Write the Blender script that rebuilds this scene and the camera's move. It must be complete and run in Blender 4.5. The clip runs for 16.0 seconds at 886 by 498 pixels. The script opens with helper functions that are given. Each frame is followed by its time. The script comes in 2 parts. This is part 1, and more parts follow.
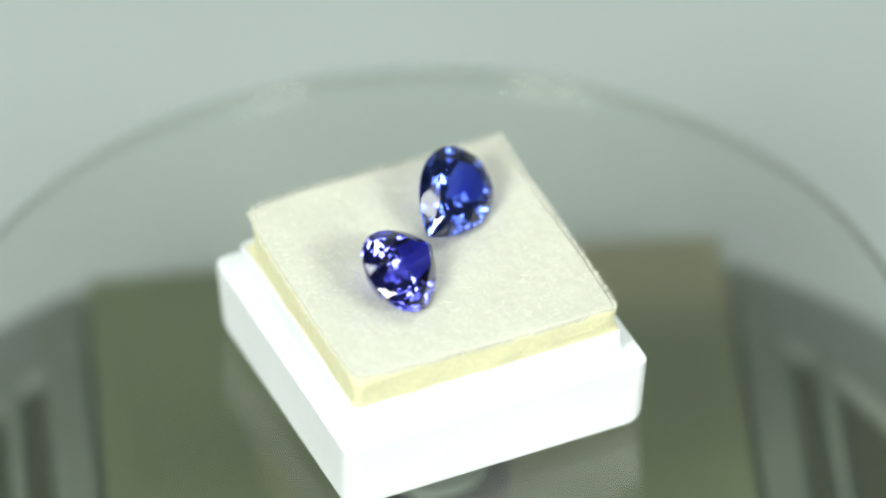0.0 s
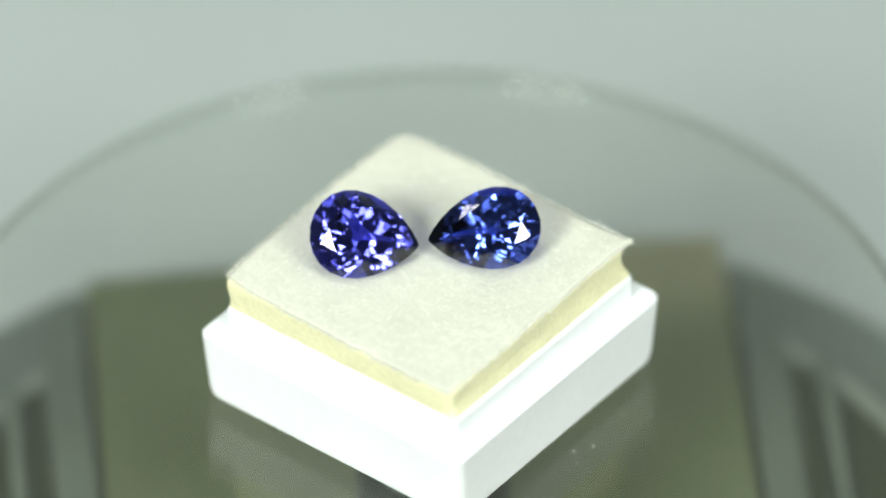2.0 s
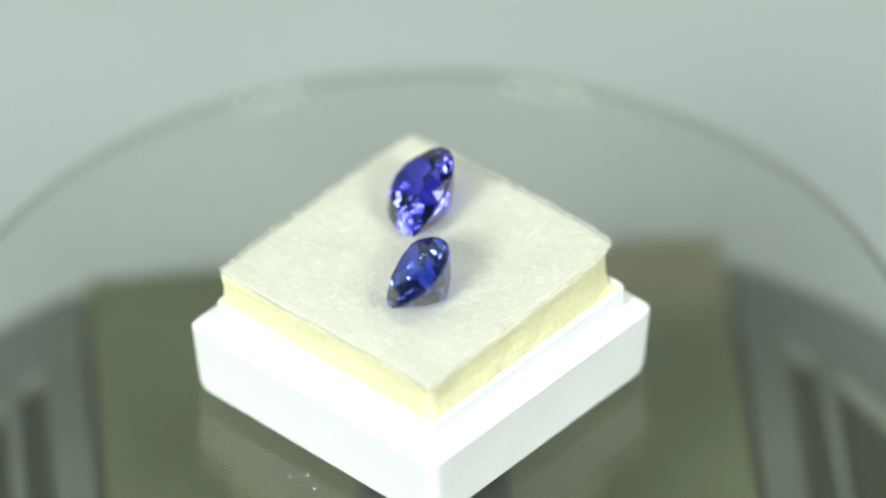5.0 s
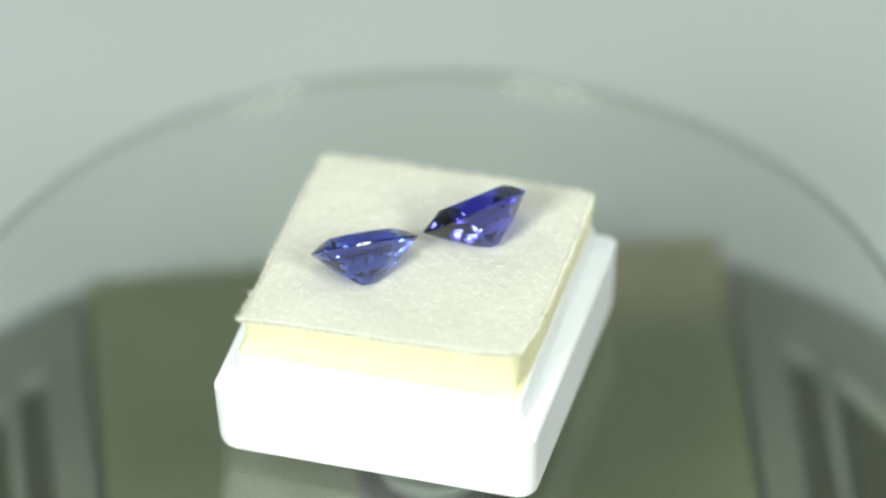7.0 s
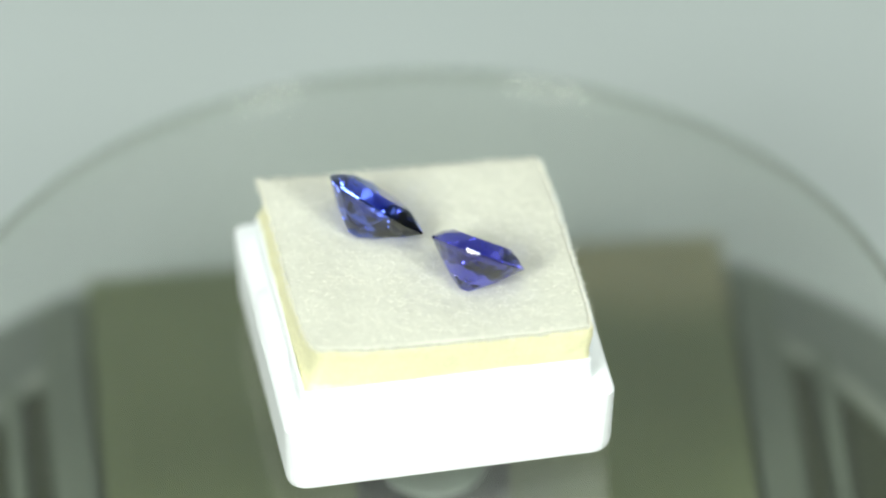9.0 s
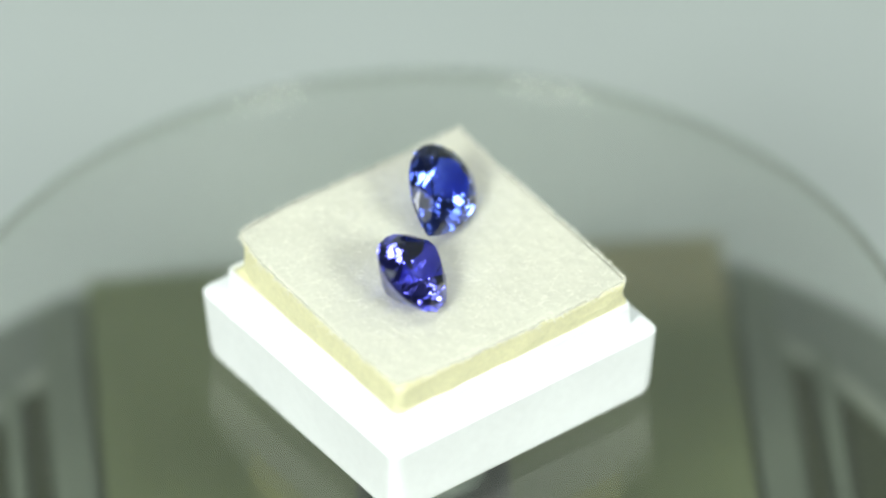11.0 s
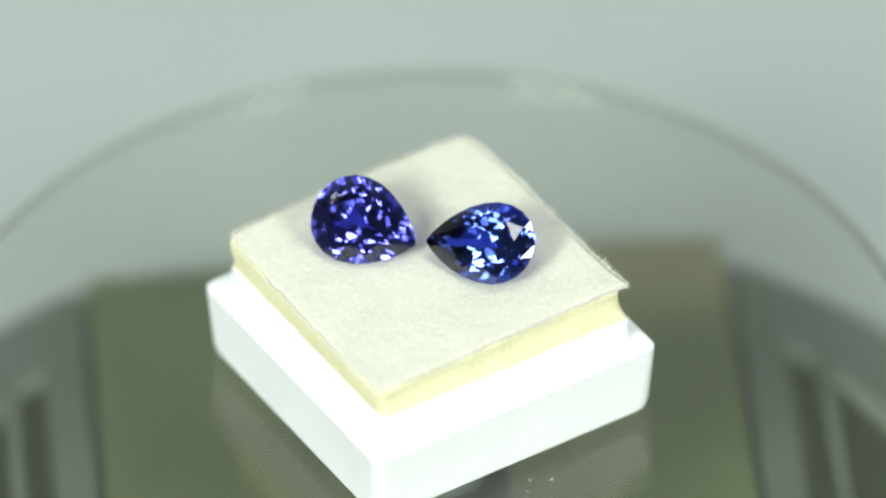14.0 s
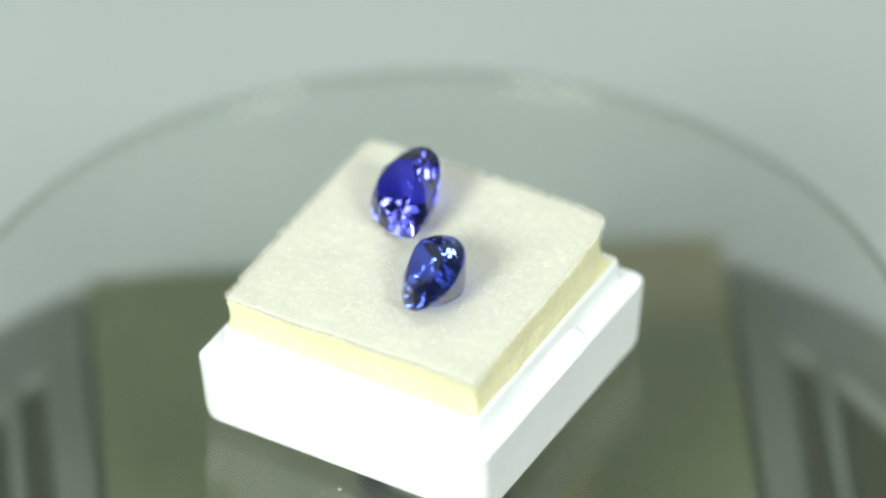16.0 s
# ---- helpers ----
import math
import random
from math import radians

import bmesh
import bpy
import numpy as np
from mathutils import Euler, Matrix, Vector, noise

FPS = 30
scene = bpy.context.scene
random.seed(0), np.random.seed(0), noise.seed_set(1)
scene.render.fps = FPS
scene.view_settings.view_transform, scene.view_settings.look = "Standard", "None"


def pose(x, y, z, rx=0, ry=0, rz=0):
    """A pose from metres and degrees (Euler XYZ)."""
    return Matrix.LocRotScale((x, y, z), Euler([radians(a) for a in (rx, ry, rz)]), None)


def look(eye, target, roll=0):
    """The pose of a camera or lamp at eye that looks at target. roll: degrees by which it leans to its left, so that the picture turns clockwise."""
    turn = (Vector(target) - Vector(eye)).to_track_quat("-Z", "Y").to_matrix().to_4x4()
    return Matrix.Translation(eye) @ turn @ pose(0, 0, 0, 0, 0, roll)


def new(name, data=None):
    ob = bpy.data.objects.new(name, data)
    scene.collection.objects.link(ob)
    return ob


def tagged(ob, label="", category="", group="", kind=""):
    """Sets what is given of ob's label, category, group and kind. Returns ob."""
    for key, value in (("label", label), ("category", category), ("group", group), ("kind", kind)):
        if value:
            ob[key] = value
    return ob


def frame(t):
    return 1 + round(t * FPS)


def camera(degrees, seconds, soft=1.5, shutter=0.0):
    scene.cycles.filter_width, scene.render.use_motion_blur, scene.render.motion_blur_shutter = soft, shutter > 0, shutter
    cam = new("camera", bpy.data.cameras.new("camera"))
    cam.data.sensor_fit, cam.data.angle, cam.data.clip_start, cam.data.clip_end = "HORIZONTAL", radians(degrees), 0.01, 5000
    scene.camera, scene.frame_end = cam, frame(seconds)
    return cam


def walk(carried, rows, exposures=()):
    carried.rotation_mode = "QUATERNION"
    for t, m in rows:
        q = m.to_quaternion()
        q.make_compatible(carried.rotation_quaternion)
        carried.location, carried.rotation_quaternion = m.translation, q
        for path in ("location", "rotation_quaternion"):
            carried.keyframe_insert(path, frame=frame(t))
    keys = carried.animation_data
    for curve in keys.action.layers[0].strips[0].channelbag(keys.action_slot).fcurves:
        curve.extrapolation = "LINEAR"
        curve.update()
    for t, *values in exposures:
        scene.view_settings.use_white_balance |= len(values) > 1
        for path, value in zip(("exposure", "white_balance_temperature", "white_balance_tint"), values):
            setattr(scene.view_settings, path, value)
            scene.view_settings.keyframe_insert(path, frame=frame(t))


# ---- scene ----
cam = camera(7.476, 16.0, soft=2.2)
EYE, AIM = (0.0, -0.48128, 0.40592), (0.00178, 0.0, 0.01464)
walk(cam, [(0.0, look(EYE, AIM, -0.68)), (16.0, look(EYE, AIM, -0.68))])
cam.data.dof.use_dof = True
cam.data.dof.focus_distance = 0.617
cam.data.dof.aperture_fstop = 9.0

TURN_RATE, TURN_ZERO = 31.627, 2.2   # degrees a second, clockwise from above


def spin(t):
    """The turntable's pose; its motor runs a little unevenly once a turn."""
    uneven = -0.8 * math.cos(radians(TURN_RATE * t))
    return pose(0, 0, 0, 0, 0, -TURN_RATE * (t - TURN_ZERO) + uneven)


def spin_rows(m):
    return [(k * 0.5, spin(k * 0.5) @ m) for k in range(33)]


# ---- light ----
world = bpy.data.worlds.new("room_light")
scene.world = world
world.use_nodes = True
wb = world.node_tree.nodes["Background"]
wb.inputs["Color"].default_value = (0.80, 0.93, 0.88, 1)
wb.inputs["Strength"].default_value = 0.10


def lamp(name, eye, target, size, watts, colour):
    data = bpy.data.lights.new(name, "AREA")
    data.shape, data.size, data.energy, data.color = "DISK", size, watts, colour
    ob = new(name, data)
    ob.matrix_world = look(eye, target)
    return ob


lamp("left_lamp_light", (-0.27, -0.43, 0.36), (0, 0, 0.01), 0.21, 3.9, (0.945, 1.0, 0.945))
lamp("right_lamp_light", (0.31, -0.40, 0.35), (0, 0, 0.01), 0.19, 2.3, (0.945, 1.0, 0.945))
lamp("top_lamp_light", (-0.03, -0.13, 0.64), (0, 0, 0.01), 0.18, 0.50, (0.96, 1.0, 0.98))
# Two small unseen fills added behind, for sparkle in the gems
lamp("back_left_fill_light", (-0.34, 0.16, 0.46), (0, 0, 0.01), 0.09, 0.26, (0.98, 1.0, 0.98))
lamp("back_right_fill_light", (0.36, 0.06, 0.50), (0, 0, 0.01), 0.09, 0.26, (0.98, 1.0, 0.98))
# Broad overhead fill, added to brighten the room and the gems' facets
lamp("overhead_fill_light", (0.05, -0.25, 1.5), (0.05, -0.25, 0), 0.9, 3.3, (0.90, 1.0, 0.96))
scene.view_settings.exposure = 0.0


# ---- materials ----
def material(name, colour, rough=0.5, metal=0.0, grain=0.0, grain_size=0.001, bump=0.0, bump_size=0.0005, stain=0.0, stain_size=0.01, **extra):
    m = bpy.data.materials.new(name)
    m.use_nodes = True
    nt = m.node_tree
    b = nt.nodes["Principled BSDF"]
    b.inputs["Roughness"].default_value, b.inputs["Metallic"].default_value = rough, metal
    b.inputs["Base Color"].default_value = (*colour, 1)
    for key, value in extra.items():
        b.inputs[key.replace("_", " ")].default_value = value
    co = nt.nodes.new("ShaderNodeTexCoord").outputs["Object"]
    last = None
    for amount, size, detail in ((grain, grain_size, 3), (stain, stain_size, 4)):
        if amount:
            n = nt.nodes.new("ShaderNodeTexNoise")
            n.inputs["Scale"].default_value, n.inputs["Detail"].default_value = 1 / size, detail
            nt.links.new(co, n.inputs["Vector"])
            r = nt.nodes.new("ShaderNodeMapRange")
            r.inputs["From Min"].default_value, r.inputs["From Max"].default_value = 0.3, 0.7
            r.inputs["To Min"].default_value, r.inputs["To Max"].default_value = 1 - amount, 1 + amount * 0.5
            nt.links.new(n.outputs["Fac"], r.inputs["Value"])
            x = nt.nodes.new("ShaderNodeVectorMath")
            x.operation = "MULTIPLY"
            if last is None:
                x.inputs[0].default_value = colour
            else:
                nt.links.new(last, x.inputs[0])
            nt.links.new(r.outputs["Result"], x.inputs[1])
            last = x.outputs["Vector"]
    if last is not None:
        nt.links.new(last, b.inputs["Base Color"])
    if bump:
        n = nt.nodes.new("ShaderNodeTexNoise")
        n.inputs["Scale"].default_value, n.inputs["Detail"].default_value = 1 / bump_size, 4
        nt.links.new(co, n.inputs["Vector"])
        k = nt.nodes.new("ShaderNodeBump")
        k.inputs["Strength"].default_value, k.inputs["Distance"].default_value = bump, bump_size * 0.5
        nt.links.new(n.outputs["Fac"], k.inputs["Height"])
        nt.links.new(k.outputs["Normal"], b.inputs["Normal"])
    return m


def thin_glass(name, tint, ior, rough=0.02):
    """Clear plate glass: passes light straight through, mirrors by its Fresnel gloss at both faces."""
    m = bpy.data.materials.new(name)
    m.use_nodes = True
    nt = m.node_tree
    nt.nodes.clear()
    out = nt.nodes.new("ShaderNodeOutputMaterial")
    mix = nt.nodes.new("ShaderNodeMixShader")
    clear = nt.nodes.new("ShaderNodeBsdfTransparent")
    clear.inputs["Color"].default_value = (*tint, 1)
    gloss = nt.nodes.new("ShaderNodeBsdfGlossy")
    gloss.inputs["Roughness"].default_value = rough
    facing = nt.nodes.new("ShaderNodeLayerWeight")
    facing.inputs["Blend"].default_value = 0.5
    power = nt.nodes.new("ShaderNodeMath")
    power.operation = "POWER"
    power.inputs[1].default_value = 5
    base = ((ior - 1) / (ior + 1)) ** 2
    spread = nt.nodes.new("ShaderNodeMath")
    spread.operation = "MULTIPLY_ADD"
    spread.inputs[1].default_value, spread.inputs[2].default_value = 1 - base, base
    nt.links.new(facing.outputs["Facing"], power.inputs[0])
    nt.links.new(power.outputs["Value"], spread.inputs[0])
    nt.links.new(spread.outputs["Value"], mix.inputs["Fac"])
    nt.links.new(clear.outputs["BSDF"], mix.inputs[1])
    nt.links.new(gloss.outputs["BSDF"], mix.inputs[2])
    nt.links.new(mix.outputs["Shader"], out.inputs["Surface"])
    return m


M_PLASTIC = material("white_plastic", (0.92, 0.95, 0.955), 0.38, grain=0.02, grain_size=0.0009, stain=0.03, stain_size=0.006, bump=0.08, bump_size=0.0006, Subsurface_Weight=0.0)
M_FOAM = material("cream_foam", (0.88, 0.85, 0.54), 0.95, grain=0.07, grain_size=0.0004, stain=0.05, stain_size=0.002, bump=0.4, bump_size=0.0004)
M_FELT = material("ivory_felt", (0.670, 0.672, 0.570), 1.0, grain=0.06, grain_size=0.0004, stain=0.05, stain_size=0.004, bump=0.22, bump_size=0.0004)
M_FIBRE = material("felt_fibre", (0.86, 0.85, 0.75), 0.9)
M_GEM_A = material("violet_blue_gem", (0.135, 0.142, 0.97), 0.0, IOR=1.80, Transmission_Weight=1.0)
M_GEM_B = material("deep_blue_gem", (0.115, 0.190, 0.97), 0.0, IOR=1.80, Transmission_Weight=1.0)
M_PLATE = thin_glass("clear_plate_glass", (0.962, 0.968, 0.944), 1.74)
M_EDGE = thin_glass("ground_glass_edge", (0.955, 0.965, 0.945), 1.74, rough=0.14)
M_SPECK = material("lint", (0.62, 0.63, 0.58), 0.9)
M_PANEL = material("olive_panel", (0.125, 0.149, 0.072), 0.35, stain=0.14, stain_size=0.02)


def khaki_back_margin(m, colour):
    """Paler khaki margin along the panel's back edge, uneven and strongest at one corner."""
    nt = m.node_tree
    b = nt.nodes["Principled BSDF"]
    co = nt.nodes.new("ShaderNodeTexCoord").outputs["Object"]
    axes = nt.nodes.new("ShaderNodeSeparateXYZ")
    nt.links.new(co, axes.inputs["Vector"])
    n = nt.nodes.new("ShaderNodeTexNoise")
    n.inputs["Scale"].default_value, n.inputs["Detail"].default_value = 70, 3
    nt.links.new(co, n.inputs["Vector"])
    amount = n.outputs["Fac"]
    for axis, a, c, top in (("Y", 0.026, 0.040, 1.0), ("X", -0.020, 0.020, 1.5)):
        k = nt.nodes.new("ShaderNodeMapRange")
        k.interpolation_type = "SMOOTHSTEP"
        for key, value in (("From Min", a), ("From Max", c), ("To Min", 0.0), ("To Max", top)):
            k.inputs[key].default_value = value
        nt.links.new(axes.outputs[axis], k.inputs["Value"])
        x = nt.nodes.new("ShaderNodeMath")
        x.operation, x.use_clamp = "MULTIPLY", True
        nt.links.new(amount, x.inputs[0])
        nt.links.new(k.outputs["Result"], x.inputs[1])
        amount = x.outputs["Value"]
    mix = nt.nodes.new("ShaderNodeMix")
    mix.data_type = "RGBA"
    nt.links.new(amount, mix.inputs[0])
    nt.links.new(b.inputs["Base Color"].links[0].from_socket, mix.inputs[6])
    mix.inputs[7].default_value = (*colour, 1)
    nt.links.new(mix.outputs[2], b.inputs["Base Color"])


khaki_back_margin(M_PANEL, (0.31, 0.29, 0.18))
M_RAIL = material("grey_rail", (0.118, 0.140, 0.108), 0.42, grain=0.06, grain_size=0.001, stain=0.1, stain_size=0.015)
M_HOUSING = material("dark_green_housing", (0.038, 0.045, 0.020), 0.4, stain=0.15, stain_size=0.012)
M_RIM = material("pale_rim", (0.22, 0.245, 0.21), 0.4, stain=0.1, stain_size=0.01)
M_STEEL = material("brushed_steel", (0.55, 0.60, 0.56), 0.28, metal=1.0, grain=0.2, grain_size=0.0012, bump=0.3, bump_size=0.0012)
M_BLACK = material("black_rubber", (0.012, 0.016, 0.014), 0.55, stain=0.2, stain_size=0.003)
M_BACKDROP = material("pale_grey_card", (0.378, 0.420, 0.410), 0.9, stain=0.03, stain_size=0.08)
M_WALL = material("room_wall", (0.55, 0.58, 0.57), 0.9, stain=0.08, stain_size=0.4)


M_TABLE = material("dark_table_wood", (0.075, 0.060, 0.045), 0.5, grain=0.25, grain_size=0.004, stain=0.2, stain_size=0.05)
M_FLANGE = material("grey_green_flange", (0.125, 0.145, 0.124), 0.45, stain=0.12, stain_size=0.015)
M_CAP = material("dull_grey_cap", (0.26, 0.31, 0.28), 0.5, grain=0.15, grain_size=0.0012, stain=0.2, stain_size=0.003, bump=0.2, bump_size=0.0012)


# ---- building helpers ----
def part(name, bm, mat, parent=None, label="", smooth=False):
    me = bpy.data.meshes.new(name)
    bmesh.ops.recalc_face_normals(bm, faces=bm.faces)
    for f in bm.faces:
        f.smooth = smooth
    bm.to_mesh(me)
    bm.free()
    me.materials.append(mat)
    ob = new(name, me)
    ob.parent = parent
    return tagged(ob, label)


def rounded_square(hw, r, n=5):
    pts = []
    for k, (sx, sy) in enumerate(((1, -1), (1, 1), (-1, 1), (-1, -1))):
        for i in range(n + 1):
            a = radians(-90 + 90 * k + 90 * i / n)
            pts.append((sx * (hw - r) + r * math.cos(a), sy * (hw - r) + r * math.sin(a)))
    return pts


def loft(rings, bm=None, cap_first=True, cap_last=True):
    """Rings of equal length, each a list of (x, y, z), joined with quads."""
    bm = bm or bmesh.new()
    rows = [[bm.verts.new(p) for p in ring] for ring in rings]
    for a, b in zip(rows, rows[1:]):
        for i in range(len(a)):
            j = (i + 1) % len(a)
            bm.faces.new((a[i], a[j], b[j], b[i]))
    if cap_first:
        bm.faces.new(rows[0][::-1])
    if cap_last:
        bm.faces.new(rows[-1])
    return bm


def turned(profile, n=96):
    """A solid of revolution from (radius, z) pairs."""
    return loft([[(r * math.cos(2 * math.pi * i / n), r * math.sin(2 * math.pi * i / n), z) for i in range(n)] for r, z in profile])


def square_rings(spec):
    return [[(x, y, z) for x, y in rounded_square(hw, r)] for hw, r, z in spec]


def bar(x0, x1, y0, y1, z0, z1, bevel):
    bm = bmesh.new()
    bmesh.ops.create_cube(bm, size=1, matrix=Matrix.LocRotScale(((x0 + x1) / 2, (y0 + y1) / 2, (z0 + z1) / 2), None, (x1 - x0, y1 - y0, z1 - z0)))
    bmesh.ops.bevel(bm, geom=bm.edges[:], offset=bevel, segments=2, affect="EDGES", profile=0.5)
    return bm


def prism(outline, z0, z1, bevel):
    inset = [(x * (1 - bevel / 0.045), y * (1 - bevel / 0.045)) for x, y in outline]
    return loft([[(x, y, z0) for x, y in outline], [(x, y, z1 - bevel) for x, y in outline], [(x, y, z1) for x, y in inset]])


# ---- setting ----
TABLE = -0.032


def build_setting():
    bm = bmesh.new()
    prof = [(-0.085, TABLE), (0.20, TABLE)]
    prof += [(0.20 + 0.25 * math.sin(a), TABLE + 0.25 * (1 - math.cos(a))) for a in (math.pi / 2 * k / 16 for k in range(1, 17))]
    prof += [(0.45, 0.75)]
    rows = []
    for y, z in prof:
        rows.append([bm.verts.new((x, y, z)) for x in (-0.7, 0.7)])
    for a, b in zip(rows, rows[1:]):
        bm.faces.new((a[0], a[1], b[1], b[0]))
    ob = part("backdrop", bm, M_BACKDROP, smooth=True)
    s = ob.modifiers.new("thickness", "SOLIDIFY")
    s.thickness, s.offset = 0.003, -1
    tagged(ob, "pale grey-green seamless card sweep behind the turntable", "backdrop", kind="structure")


build_setting()


def build_room():
    """Plain unseen walls and ceiling that close the place round the table."""
    # Added out of view: pale walls and dark table shape the gems' reflections
    x0, x1, y0, y1, z0, z1, t = -1.6, 1.6, -1.9, 1.2, -0.8, 1.6, 0.1
    for name, a, b in (("wall_north", (x0, y1, z0), (x1, y1 + t, z1)), ("wall_south", (x0, y0 - t, z0), (x1, y0, z1)), ("wall_east", (x1, y0 - t, z0), (x1 + t, y1 + t, z1)), ("wall_west", (x0 - t, y0 - t, z0), (x0, y1 + t, z1)), ("floor", (x0 - t, y0 - t, z0 - t), (x1 + t, y1 + t, z0)), ("ceiling", (x0 - t, y0 - t, z1), (x1 + t, y1 + t, z1 + t))):
        ob = part(name, bar(a[0], b[0], a[1], b[1], a[2], b[2], 0.002), M_WALL)
        tagged(ob, "unseen plain grey room surface", name.split("_")[0], kind="structure")
    top = part("table", bar(-0.75, 0.75, -0.62, 0.70, TABLE - 0.035, TABLE - 0.0032, 0.002), M_TABLE)
    tagged(top, "unseen dark wooden table under the card", "table", kind="structure")


build_room()


# ---- turntable ----
TOP = -0.020
BASE_TURN = 2.8
LEAN_L, LEAN_R = 0.042, 0.004   # how far the panel and its rails shift sideways towards the front


def chord_disc(radius, back):
    """Outline of a disc cut straight at y = back."""
    pts = []
    a0 = math.asin(back / radius)
    n = 72
    start, end = math.pi - a0, 2 * math.pi + a0
    for i in range(n + 1):
        a = start + (end - start) * i / n
        pts.append((radius * math.cos(a), radius * math.sin(a)))
    return pts


def panel_outline(x0, x1, y0, back, slope):
    return [(x0 + LEAN_L * (back - y0), y0), (x1 + LEAN_R * (back - y0), y0), (x1, back + slope * x1), (x0, back + slope * x0)]


def build_base():
    base = new("turntable_base")
    base.matrix_world = pose(0, 0, 0, 0, 0, BASE_TURN)
    R, back, slope = 0.0528, 0.0418, 0.042
    outer, cy = 0.0621, -0.0105
    part("flange", shifted(prism(chord_disc(outer, back - cy), TABLE, TOP - 0.0024, 0.0006), 0, cy), M_FLANGE, base, "grey-green outer flange")
    part("housing", shifted(prism(chord_disc(R, back - cy), TABLE, TOP - 0.0016, 0.0012), 0, cy), M_HOUSING, base, "dark green moulded round housing")
    part("rim", shifted(rim_strip(R), 0, cy), M_RIM, base, "pale worn rim")
    x0, x1 = -0.0317, 0.0317
    out = panel_outline(x0, x1, -0.038, back, slope)
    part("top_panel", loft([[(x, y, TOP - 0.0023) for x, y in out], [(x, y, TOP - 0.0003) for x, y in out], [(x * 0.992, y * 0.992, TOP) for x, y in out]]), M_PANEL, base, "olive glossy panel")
    for s in (-1, 1):
        e = x1 if s > 0 else -x0
        for a, b, h in ((0.0006, 0.0048, 0.0013), (0.0074, 0.0090, 0.0019)):
            a, b = e + a, e + b
            y = min(math.sqrt((outer - 0.0022) ** 2 - b * b) + cy, back - 0.001) if h < 0.0015 else math.sqrt((R + 0.0006) ** 2 - b * b) + cy
            lo, hi = sorted((s * a, s * b))
            bm = bar(lo, hi, -y, y, TOP - 0.0025, TOP - 0.0017 + h, 0.0004)
            for v in bm.verts:
                v.co.x += (LEAN_R if s > 0 else LEAN_L) * (back - v.co.y)
            part("side_rail", bm, M_RAIL, base, "matt grey side rail")
    hub = [(0.0060, TOP - 0.0002), (0.0072, -0.0150), (0.0072, -0.0120), (0.0068, -0.0114), (0.0053, -0.0113), (0.0052, -0.0117)]
    part("bearing_collar", shifted(turned(hub, 64), 0.0006), M_BLACK, base, "black ring round the steel cap")
    cap = [(0.0050, -0.0119), (0.0051, -0.0109), (0.0049, -0.0106), (0.0030, -0.01045), (0.0010, -0.0104)]
    part("bearing_cap", shifted(turned(cap, 64), 0.0006), M_CAP, base, "dull grey metal cap")
    return tagged(base, "low round dark olive turntable base with grey side rails", "turntable")


def shifted(bm, dx, dy=0.0):
    bmesh.ops.translate(bm, verts=bm.verts[:], vec=(dx, dy, 0))
    return bm


def rim_strip(R):
    bm = bmesh.new()
    pts = [p for p in chord_disc(R, 0.0418) if p[1] < 0.0405]
    rings = []
    for x, y in pts:
        k = 1 / math.hypot(x, y)
        ring = []
        for r, z in ((R - 0.0018, TOP - 0.0017), (R - 0.0016, TOP - 0.0006), (R - 0.0004, TOP - 0.0006), (R + 0.0004, TOP - 0.0014), (R + 0.0004, TOP - 0.003), (R - 0.0018, TOP - 0.003)):
            ring.append(bm.verts.new((x * k * r, y * k * r, z)))
        rings.append(ring)
    for a, b in zip(rings, rings[1:]):
        for i in range(6):
            bm.faces.new((a[i], a[(i + 1) % 6], b[(i + 1) % 6], b[i]))
    bm.faces.new(rings[0])
    bm.faces.new(rings[-1][::-1])
    return bm


build_base()

DISC = 0.0462


def build_disc():
    disc = new("glass_turntable_disc")
    t = 0.0013
    r = DISC - 0.0003
    part("glass_plate", turned([(r, -t), (r, 0)], 192), M_PLATE, disc, "clear glass plate")
    ring = [[(a * math.cos(w), a * math.sin(w), z) for w in (2 * math.pi * k / 192 for k in range(192))] for a, z in ((r + 0.00002, -t), (DISC - 0.0001, -t + 0.0001), (DISC, -t + 0.0003), (DISC, -0.0003), (DISC - 0.0001, -0.0001), (r + 0.00002, 0), (r + 0.00002, -t))]
    part("polished_edge", loft(ring, None, False, False), M_EDGE, disc, "polished glass edge")
    part("pin", turned([(0.0006, -0.0104), (0.0006, -t - 0.0004), (0.0016, -t - 0.0003), (0.0016, -t)], 32), M_STEEL, disc, "thin steel pin")
    for x, y, r in ((0.0124, -0.0114, 0.00020), (0.0143, -0.0108, 0.00021), (0.0125, -0.0130, 0.00014), (0.0176, -0.0068, 0.0001)):
        bm = bmesh.new()
        bmesh.ops.create_icosphere(bm, subdivisions=1, radius=r)
        for v in bm.verts:
            v.co = Vector((v.co.x * random.uniform(0.7, 1.4) + x, v.co.y * random.uniform(0.7, 1.3) + y, v.co.z * 0.4 - t - r * 0.4))
        part("lint_speck", bm, M_SPECK, disc, "tiny pale lint speck")
    return tagged(disc, "round clear glass disc turning on a steel spindle", "turntable")


glass_disc = build_disc()

# ---- gem box ----
BOX = pose(0.00053, -0.00032, 0, 0, 0, -45)
LEDGE, RIM_Z, FELT_Z = 0.00746, 0.0100, 0.0139


def felt_height(x, y):
    """Upper face of the foam, in the box's space: lower at one corner, higher at the opposite one."""
    return FELT_Z + (-x + y) / 0.0258 * 0.0008 + 0.0002 * (y + x) / 0.0258


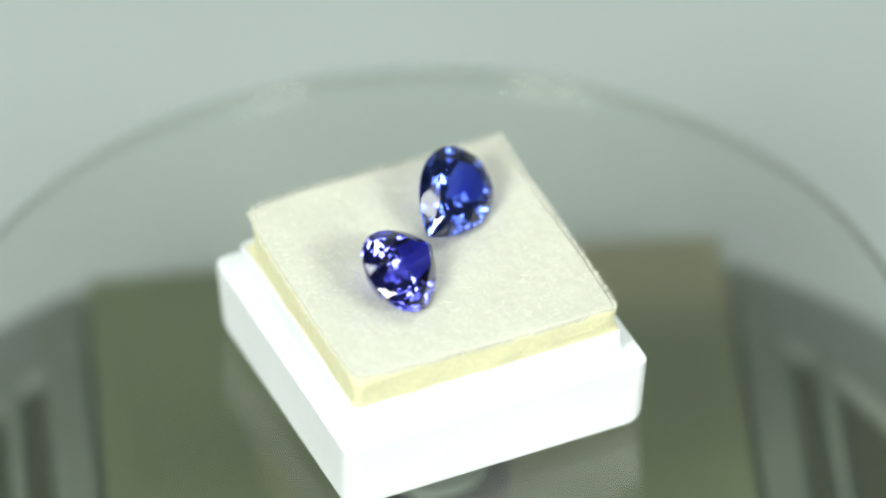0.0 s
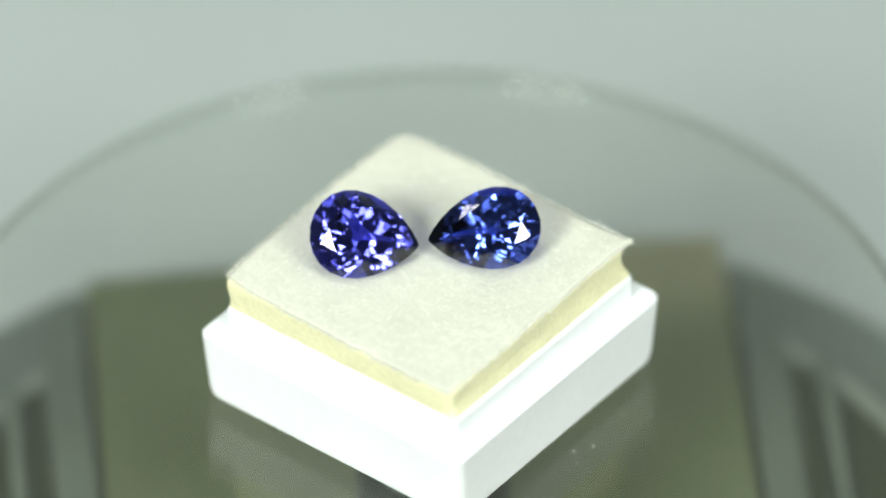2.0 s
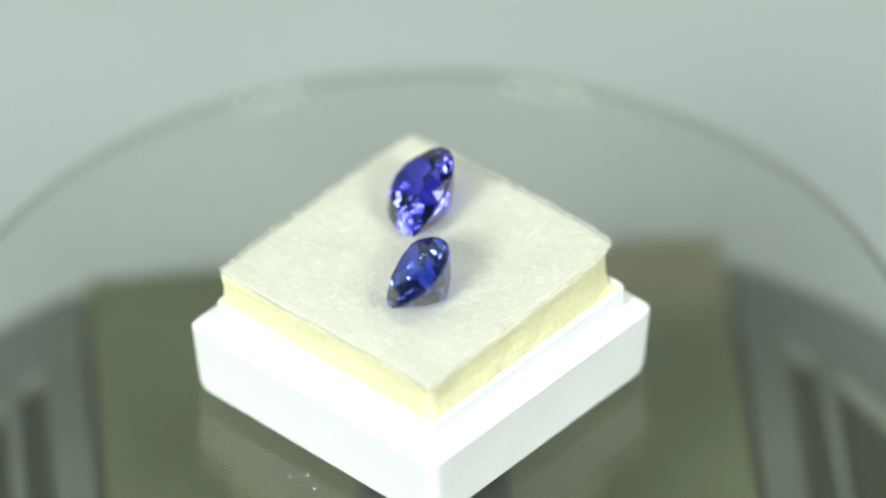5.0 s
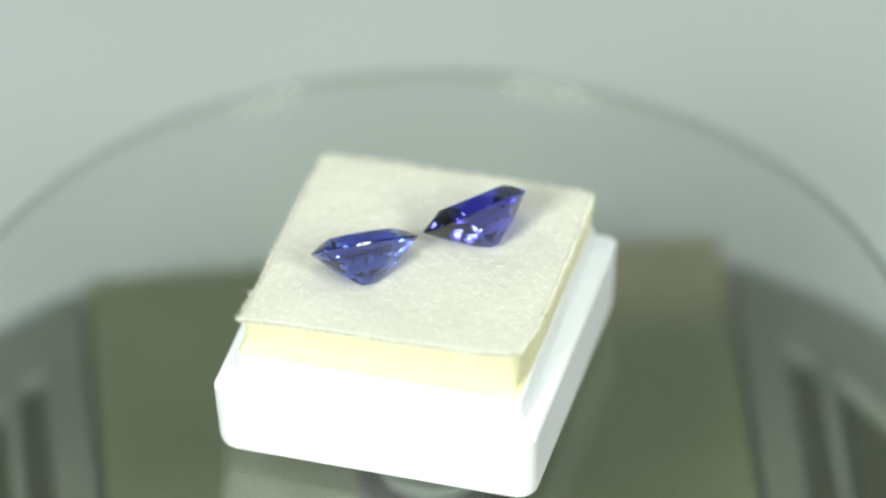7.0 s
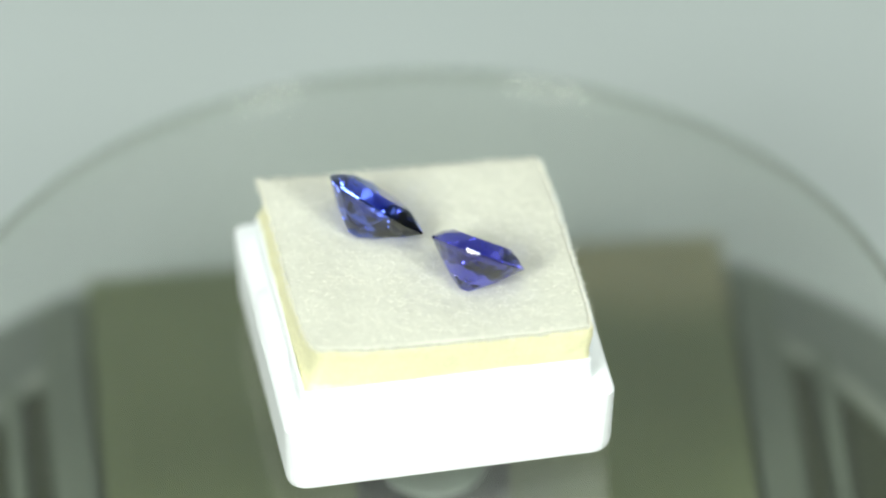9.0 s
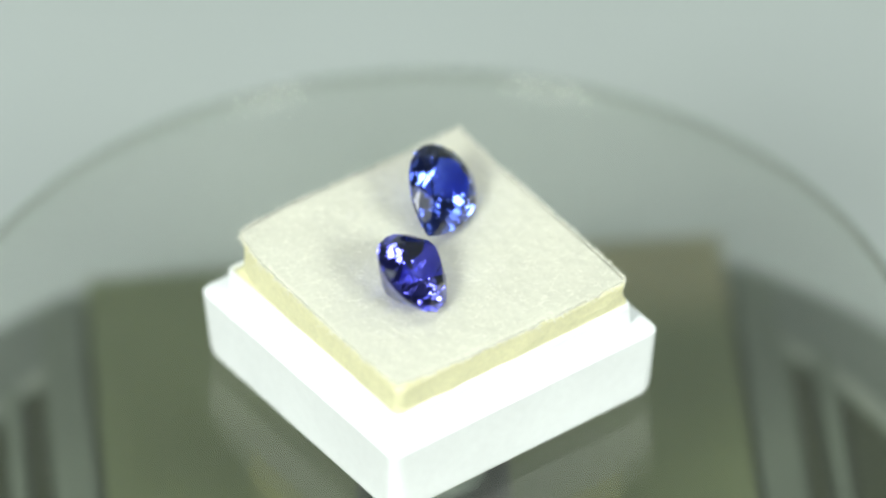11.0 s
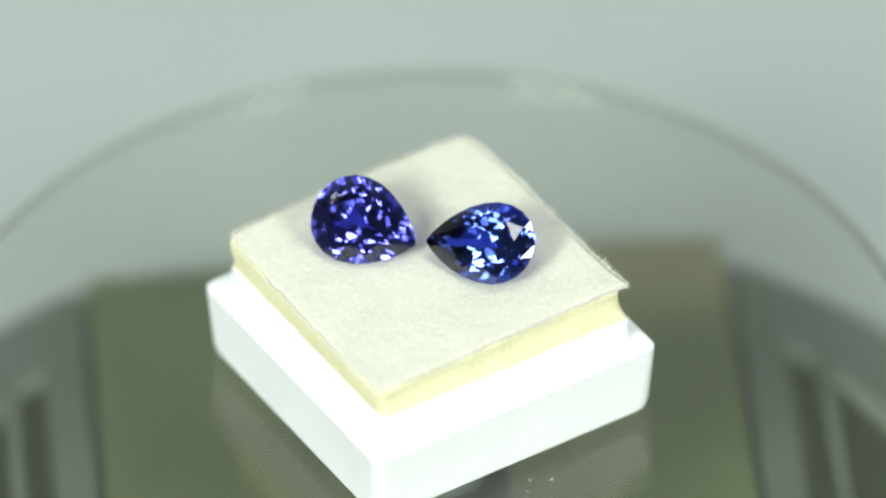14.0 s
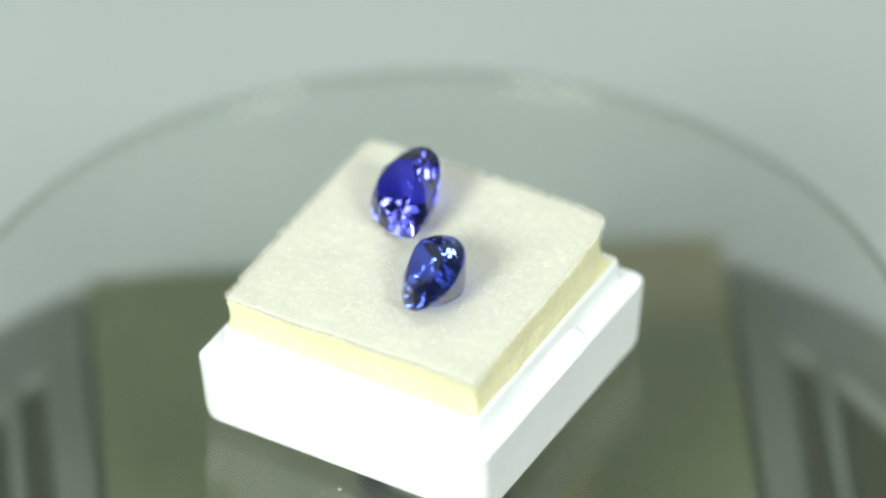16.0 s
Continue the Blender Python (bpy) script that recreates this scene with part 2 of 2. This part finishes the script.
def corner_pull(u, v):
    """How far the pad's outline draws in at its corners; one corner is worn round, one stays sharp."""
    if u > 0 and v > 0:
        return 1.0
    amount, power = (0.062, 4) if u < 0 < v else (0.025, 5)
    return 1 - amount * abs(u * v) ** power


def snap_tab(s):
    """A broad moulded catch that slopes from the inner wall over the ledge and down the tray's side, its ends rounded off."""
    rings = []
    for x, k in ((-0.0056, 0.0), (-0.0051, 0.35), (-0.0045, 0.72), (-0.0036, 0.94), (-0.0018, 1.0), (0.0, 1.0), (0.0018, 1.0), (0.0036, 0.94), (0.0045, 0.72), (0.0051, 0.35), (0.0056, 0.0)):
        up, out = LEDGE - 0.0002 + 0.0012 * k, 0.0144 + 0.00088 * k
        low = LEDGE - 0.0004 - 0.0014 * k
        rings.append([(x, s * 0.0131, low), (x, s * 0.0131, up), (x, s * 0.01358, up), (x, s * (0.01358 + (out - 0.01358) * 0.75), LEDGE + 0.00035 * k - 0.0001), (x, s * out, LEDGE - 0.0004), (x, s * (out - 0.00005 * k), low)])
    return loft(rings)


def build_box():
    box = new("gem_box")
    part("outer_tray", loft(square_rings([(0.0147, 0.0017, 0.0), (0.01492, 0.0018, 0.00010), (0.01500, 0.0018, 0.0003), (0.01505, 0.0016, 0.0009), (0.01524, 0.0010, LEDGE - 0.0004), (0.01504, 0.0009, LEDGE - 0.0001), (0.0146, 0.0009, LEDGE), (0.0128, 0.0006, LEDGE), (0.0126, 0.0006, 0.0012)])), M_PLASTIC, box, "white glossy plastic tray with rounded corners", smooth=False)
    part("inner_wall", loft(square_rings([(0.01270, 0.0004, LEDGE - 0.003), (0.01350, 0.0008, LEDGE - 0.003), (0.01345, 0.0008, RIM_Z - 0.0003), (0.01330, 0.0007, RIM_Z - 0.00005), (0.01310, 0.0006, RIM_Z), (0.01302, 0.0005, RIM_Z - 0.0001), (0.01290, 0.0004, RIM_Z - 0.0004)]), cap_first=False, cap_last=False), M_PLASTIC, box, "raised white plastic inner wall")
    for s in (-1, 1):
        part("snap_tab", snap_tab(s), M_PLASTIC, box, "broad moulded snap tab")
    # foam block with a slightly uneven skin
    fx, fy = -0.0003, -0.0004
    bm = bmesh.new()
    rings = []
    for z, hw, r in ((LEDGE, 0.0128, 0.0004), (RIM_Z - 0.0006, 0.01305, 0.0005), (RIM_Z + 0.00015, 0.01316, 0.0006), (0.0106, 0.01312, 0.0009), (0.0114, 0.01308, 0.0010), (0.0124, 0.01309, 0.0011), (0.0130, 0.01314, 0.0011), (0.01335, 0.01312, 0.0011), (0.0136, 0.0129, 0.0011), (0.0131, 0.0123, 0.0011)):
        ring = []
        base = rounded_square(hw, r, 4)
        pts = []
        for (ax, ay), (bx, by) in zip(base, base[1:] + base[:1]):
            m = 14 if math.hypot(bx - ax, by - ay) > 0.004 else 1
            pts += [(ax + (bx - ax) * k / m, ay + (by - ay) * k / m) for k in range(m)]
        for x, y in pts:
            w = noise.noise(Vector((x, y, z)) * 500) * 0.00018
            k = (1 + w / hw) * (corner_pull(min(1, max(-1, x / 0.01305)), min(1, max(-1, y / 0.01305))) if z > RIM_Z and x < 0 < y else 1)
            zz = z + (felt_height(x, y) - FELT_Z) * max(0, (z - RIM_Z) / (FELT_Z - RIM_Z))
            lean = min(1, max(0, (z - RIM_Z) / 0.0018))
            ring.append((x * k + fx * lean, y * k + fy * lean, zz))
        rings.append(ring)
    loft(rings, bm)
    part("foam_block", bm, M_FOAM, box, "cream yellow foam block with fine pores")
    build_felt(box, fx, fy)
    return tagged(box, "small square white plastic gem box with foam and felt", "gem box")


DENTS = []   # x, y, depth, radius in the box's space


def felt_surface(x, y):
    z = felt_height(x, y) + 0.00007 * noise.noise(Vector((x, y, 0)) * 260) + 0.00005 * noise.noise(Vector((x, y, 3)) * 1100)
    for dx, dy, depth, rad in DENTS:
        z -= depth * math.exp(-((x - dx) ** 2 + (y - dy) ** 2) / rad ** 2)
    return z


def build_felt(box, fx, fy):
    n, hw, thick = 90, 0.01308, 0.00045
    bm = bmesh.new()
    top, low = [], []

    def place(u, v):
        x, y = u * hw, v * hw
        edge = max(abs(u), abs(v)) ** 8
        pull = corner_pull(u, v)
        x, y = x * pull, y * pull
        x += edge * 0.00016 * noise.noise(Vector((x, y, 9)) * 700)
        y += edge * 0.00016 * noise.noise(Vector((x, y, 17)) * 700)
        if u > 0 and v > 0:
            x, y = x + 0.0004 * (u * v) ** 6, y + 0.0004 * (u * v) ** 6
        return x + fx, y + fy, max(abs(u), abs(v))
    for i in range(n + 1):
        a, b = [], []
        for j in range(n + 1):
            x, y, m = place(2 * i / n - 1, 2 * j / n - 1)
            z = felt_surface(x, y) - 0.00006 * m ** 20
            a.append(bm.verts.new((x, y, z)))
            b.append(bm.verts.new((x, y, z - thick + 0.00006 * m ** 20)))
        top.append(a)
        low.append(b)
    for i in range(n):
        for j in range(n):
            bm.faces.new((top[i][j], top[i + 1][j], top[i + 1][j + 1], top[i][j + 1]))
            bm.faces.new((low[i][j], low[i][j + 1], low[i + 1][j + 1], low[i + 1][j]))
    for k in range(n):
        for a, b in (((k, 0), (k + 1, 0)), ((n, k), (n, k + 1)), ((k + 1, n), (k, n)), ((0, k + 1), (0, k))):
            bm.faces.new((top[a[0]][a[1]], low[a[0]][a[1]], low[b[0]][b[1]], top[b[0]][b[1]]))
    pad = part("felt_pad", bm, M_FELT, box, "ivory felt pad with a frayed edge", smooth=True)
    for f in pad.data.polygons:
        f.use_smooth = abs(f.normal.z) > 0.6
    # loose fibres along the cut edge and over the nap
    bm = bmesh.new()
    for k in range(5600):
        if k < 3400:
            s, w = random.randrange(4), random.uniform(-1, 1)
            u, v = ((w, -1), (1, w), (w, 1), (-1, w))[s]
            out = Vector((u * (abs(u) == 1), v * (abs(v) == 1), 0))
            length, lift = random.uniform(0.00022, 0.00056) * (1.8 if random.random() < 0.06 else 1), random.uniform(-0.3, 0.8)
        else:
            u, v = random.uniform(-1, 1), random.uniform(-1, 1)
            a = random.uniform(0, 6.28)
            out, length, lift = Vector((math.cos(a), math.sin(a), 0)), random.uniform(0.0003, 0.0008), random.uniform(0.05, 0.35)
        x, y, m = place(u, v)
        p = Vector((x, y, felt_surface(x, y) - (random.uniform(0.00002, 0.0004) if k < 3400 else 0.00002)))
        d = (out + Vector((random.uniform(-0.6, 0.6), random.uniform(-0.6, 0.6), lift))).normalized()
        side = d.cross(Vector((0, 0, 1))).normalized() * 0.000016
        bend = Vector((random.uniform(-1, 1), random.uniform(-1, 1), random.uniform(-0.6, 0.2))) * length * 0.3
        q, e = p + d * length * 0.5, p + d * length + bend
        up = side.cross(d).normalized() * 0.000016
        rings = []
        for c, s in ((p, 1.0), (q, 0.9), (e, 0.3)):
            rings.append([bm.verts.new(c + side * s), bm.verts.new(c - side * 0.5 * s + up * s), bm.verts.new(c - side * 0.5 * s - up * s)])
        for a, b in zip(rings, rings[1:]):
            for i in range(3):
                bm.faces.new((a[i], a[(i + 1) % 3], b[(i + 1) % 3], b[i]))
    tagged(part("felt_nap", bm, M_FIBRE, box, "loose pale fibres on the felt"), kind="stuff")


# ---- gemstones ----
def pear(s, length, width, shift):
    """Outline point of a pear cut; the tip lies at s = 0, towards -x."""
    x = -math.cos(s)
    y = math.sin(s) * abs(math.sin(s / 2)) ** 0.62
    return x * length / 2 + shift, y * width / 2 / 0.845


def build_gem(name, mat, length, width, culet_at, depth, crown, label):
    shift = length / 2 - culet_at
    bm = bmesh.new()

    def ring(n, scale, z, turn=0.0):
        for i in range(n):
            x, y = pear(2 * math.pi * (i + turn) / n, length, width, shift)
            bm.verts.new((x * scale, y * scale, z))
    ring(8, 0.63, crown)
    ring(8, 0.835, crown * 0.60, 0.5)
    ring(24, 1.0, 0.00010)
    ring(24, 1.0, -0.00010)
    ring(8, 0.80, -depth * 0.28)
    ring(8, 0.57, -depth * 0.57, 0.5)
    ring(8, 0.31, -depth * 0.83, 0.0)
    ring(6, 0.10, -depth, 0.5)
    bmesh.ops.convex_hull(bm, input=bm.verts[:])
    bmesh.ops.dissolve_limit(bm, angle_limit=radians(1.5), verts=bm.verts[:], edges=bm.edges[:])
    bmesh.ops.recalc_face_normals(bm, faces=bm.faces)
    gem = new(name)
    for piece, note, low, high in (("table", "flat polished top facet", 0.97, 1.1), ("crown", "", 0.06, 0.97), ("girdle", "", -0.06, 0.06), ("pavilion", "", -1.1, -0.06)):
        faces = [f for f in bm.faces if low <= f.normal.z < high]
        verts = list({v for f in faces for v in f.verts})
        slot = {v: k for k, v in enumerate(verts)}
        me = bpy.data.meshes.new(piece)
        me.from_pydata([v.co for v in verts], [], [[slot[v] for v in f.verts] for f in faces])
        me.materials.append(mat)
        ob = new(piece, me)
        ob.parent = gem
        tagged(ob, note)
    bm.free()
    return tagged(gem, label, "gemstone", group="pair of pear-cut gemstones")


def gem_pose(tip, end, normal, culet_at):
    ax = (Vector(end) - Vector(tip)).normalized()
    n = Vector(normal)
    n = (n - ax * n.dot(ax)).normalized()
    side = n.cross(ax)
    o = Vector(tip) + ax * culet_at
    m = Matrix((ax, side, n)).transposed().to_4x4()
    m.translation = o
    return m


GEM_A = gem_pose((-0.00053, -0.00086, 0.01580), (-0.01030, 0.00062, 0.01782), (0.053, -0.671, 0.740), 0.0056)
GEM_B = gem_pose((0.00038, -0.00040, 0.01601), (0.01068, -0.00105, 0.01780), (-0.169, -0.651, 0.740), 0.0059)
for g, c in ((GEM_A, 0.0035), (GEM_B, 0.0035)):
    p = BOX.inverted() @ (g @ Vector((0, 0, -c)))
    q = BOX.inverted() @ (g @ Vector((0.0002, -0.0036, -0.0006)))
    DENTS.append((p.x, p.y, 0.00018, 0.0022))
    DENTS.append((q.x, q.y, 0.00018, 0.0022))
gem_box = build_box()
gem_a = build_gem("gemstone", M_GEM_A, 0.01010, 0.00825, 0.0056, 0.0036, 0.0013, "pear-cut violet-blue faceted gemstone lying tilted on felt")
gem_b = build_gem("gemstone", M_GEM_B, 0.01045, 0.0077, 0.0059, 0.0036, 0.0011, "pear-cut deep blue faceted gemstone lying tilted on felt")


def motions():
    walk(glass_disc, spin_rows(Matrix()))
    walk(gem_box, spin_rows(BOX))
    walk(gem_a, spin_rows(GEM_A))
    walk(gem_b, spin_rows(GEM_B))


motions()
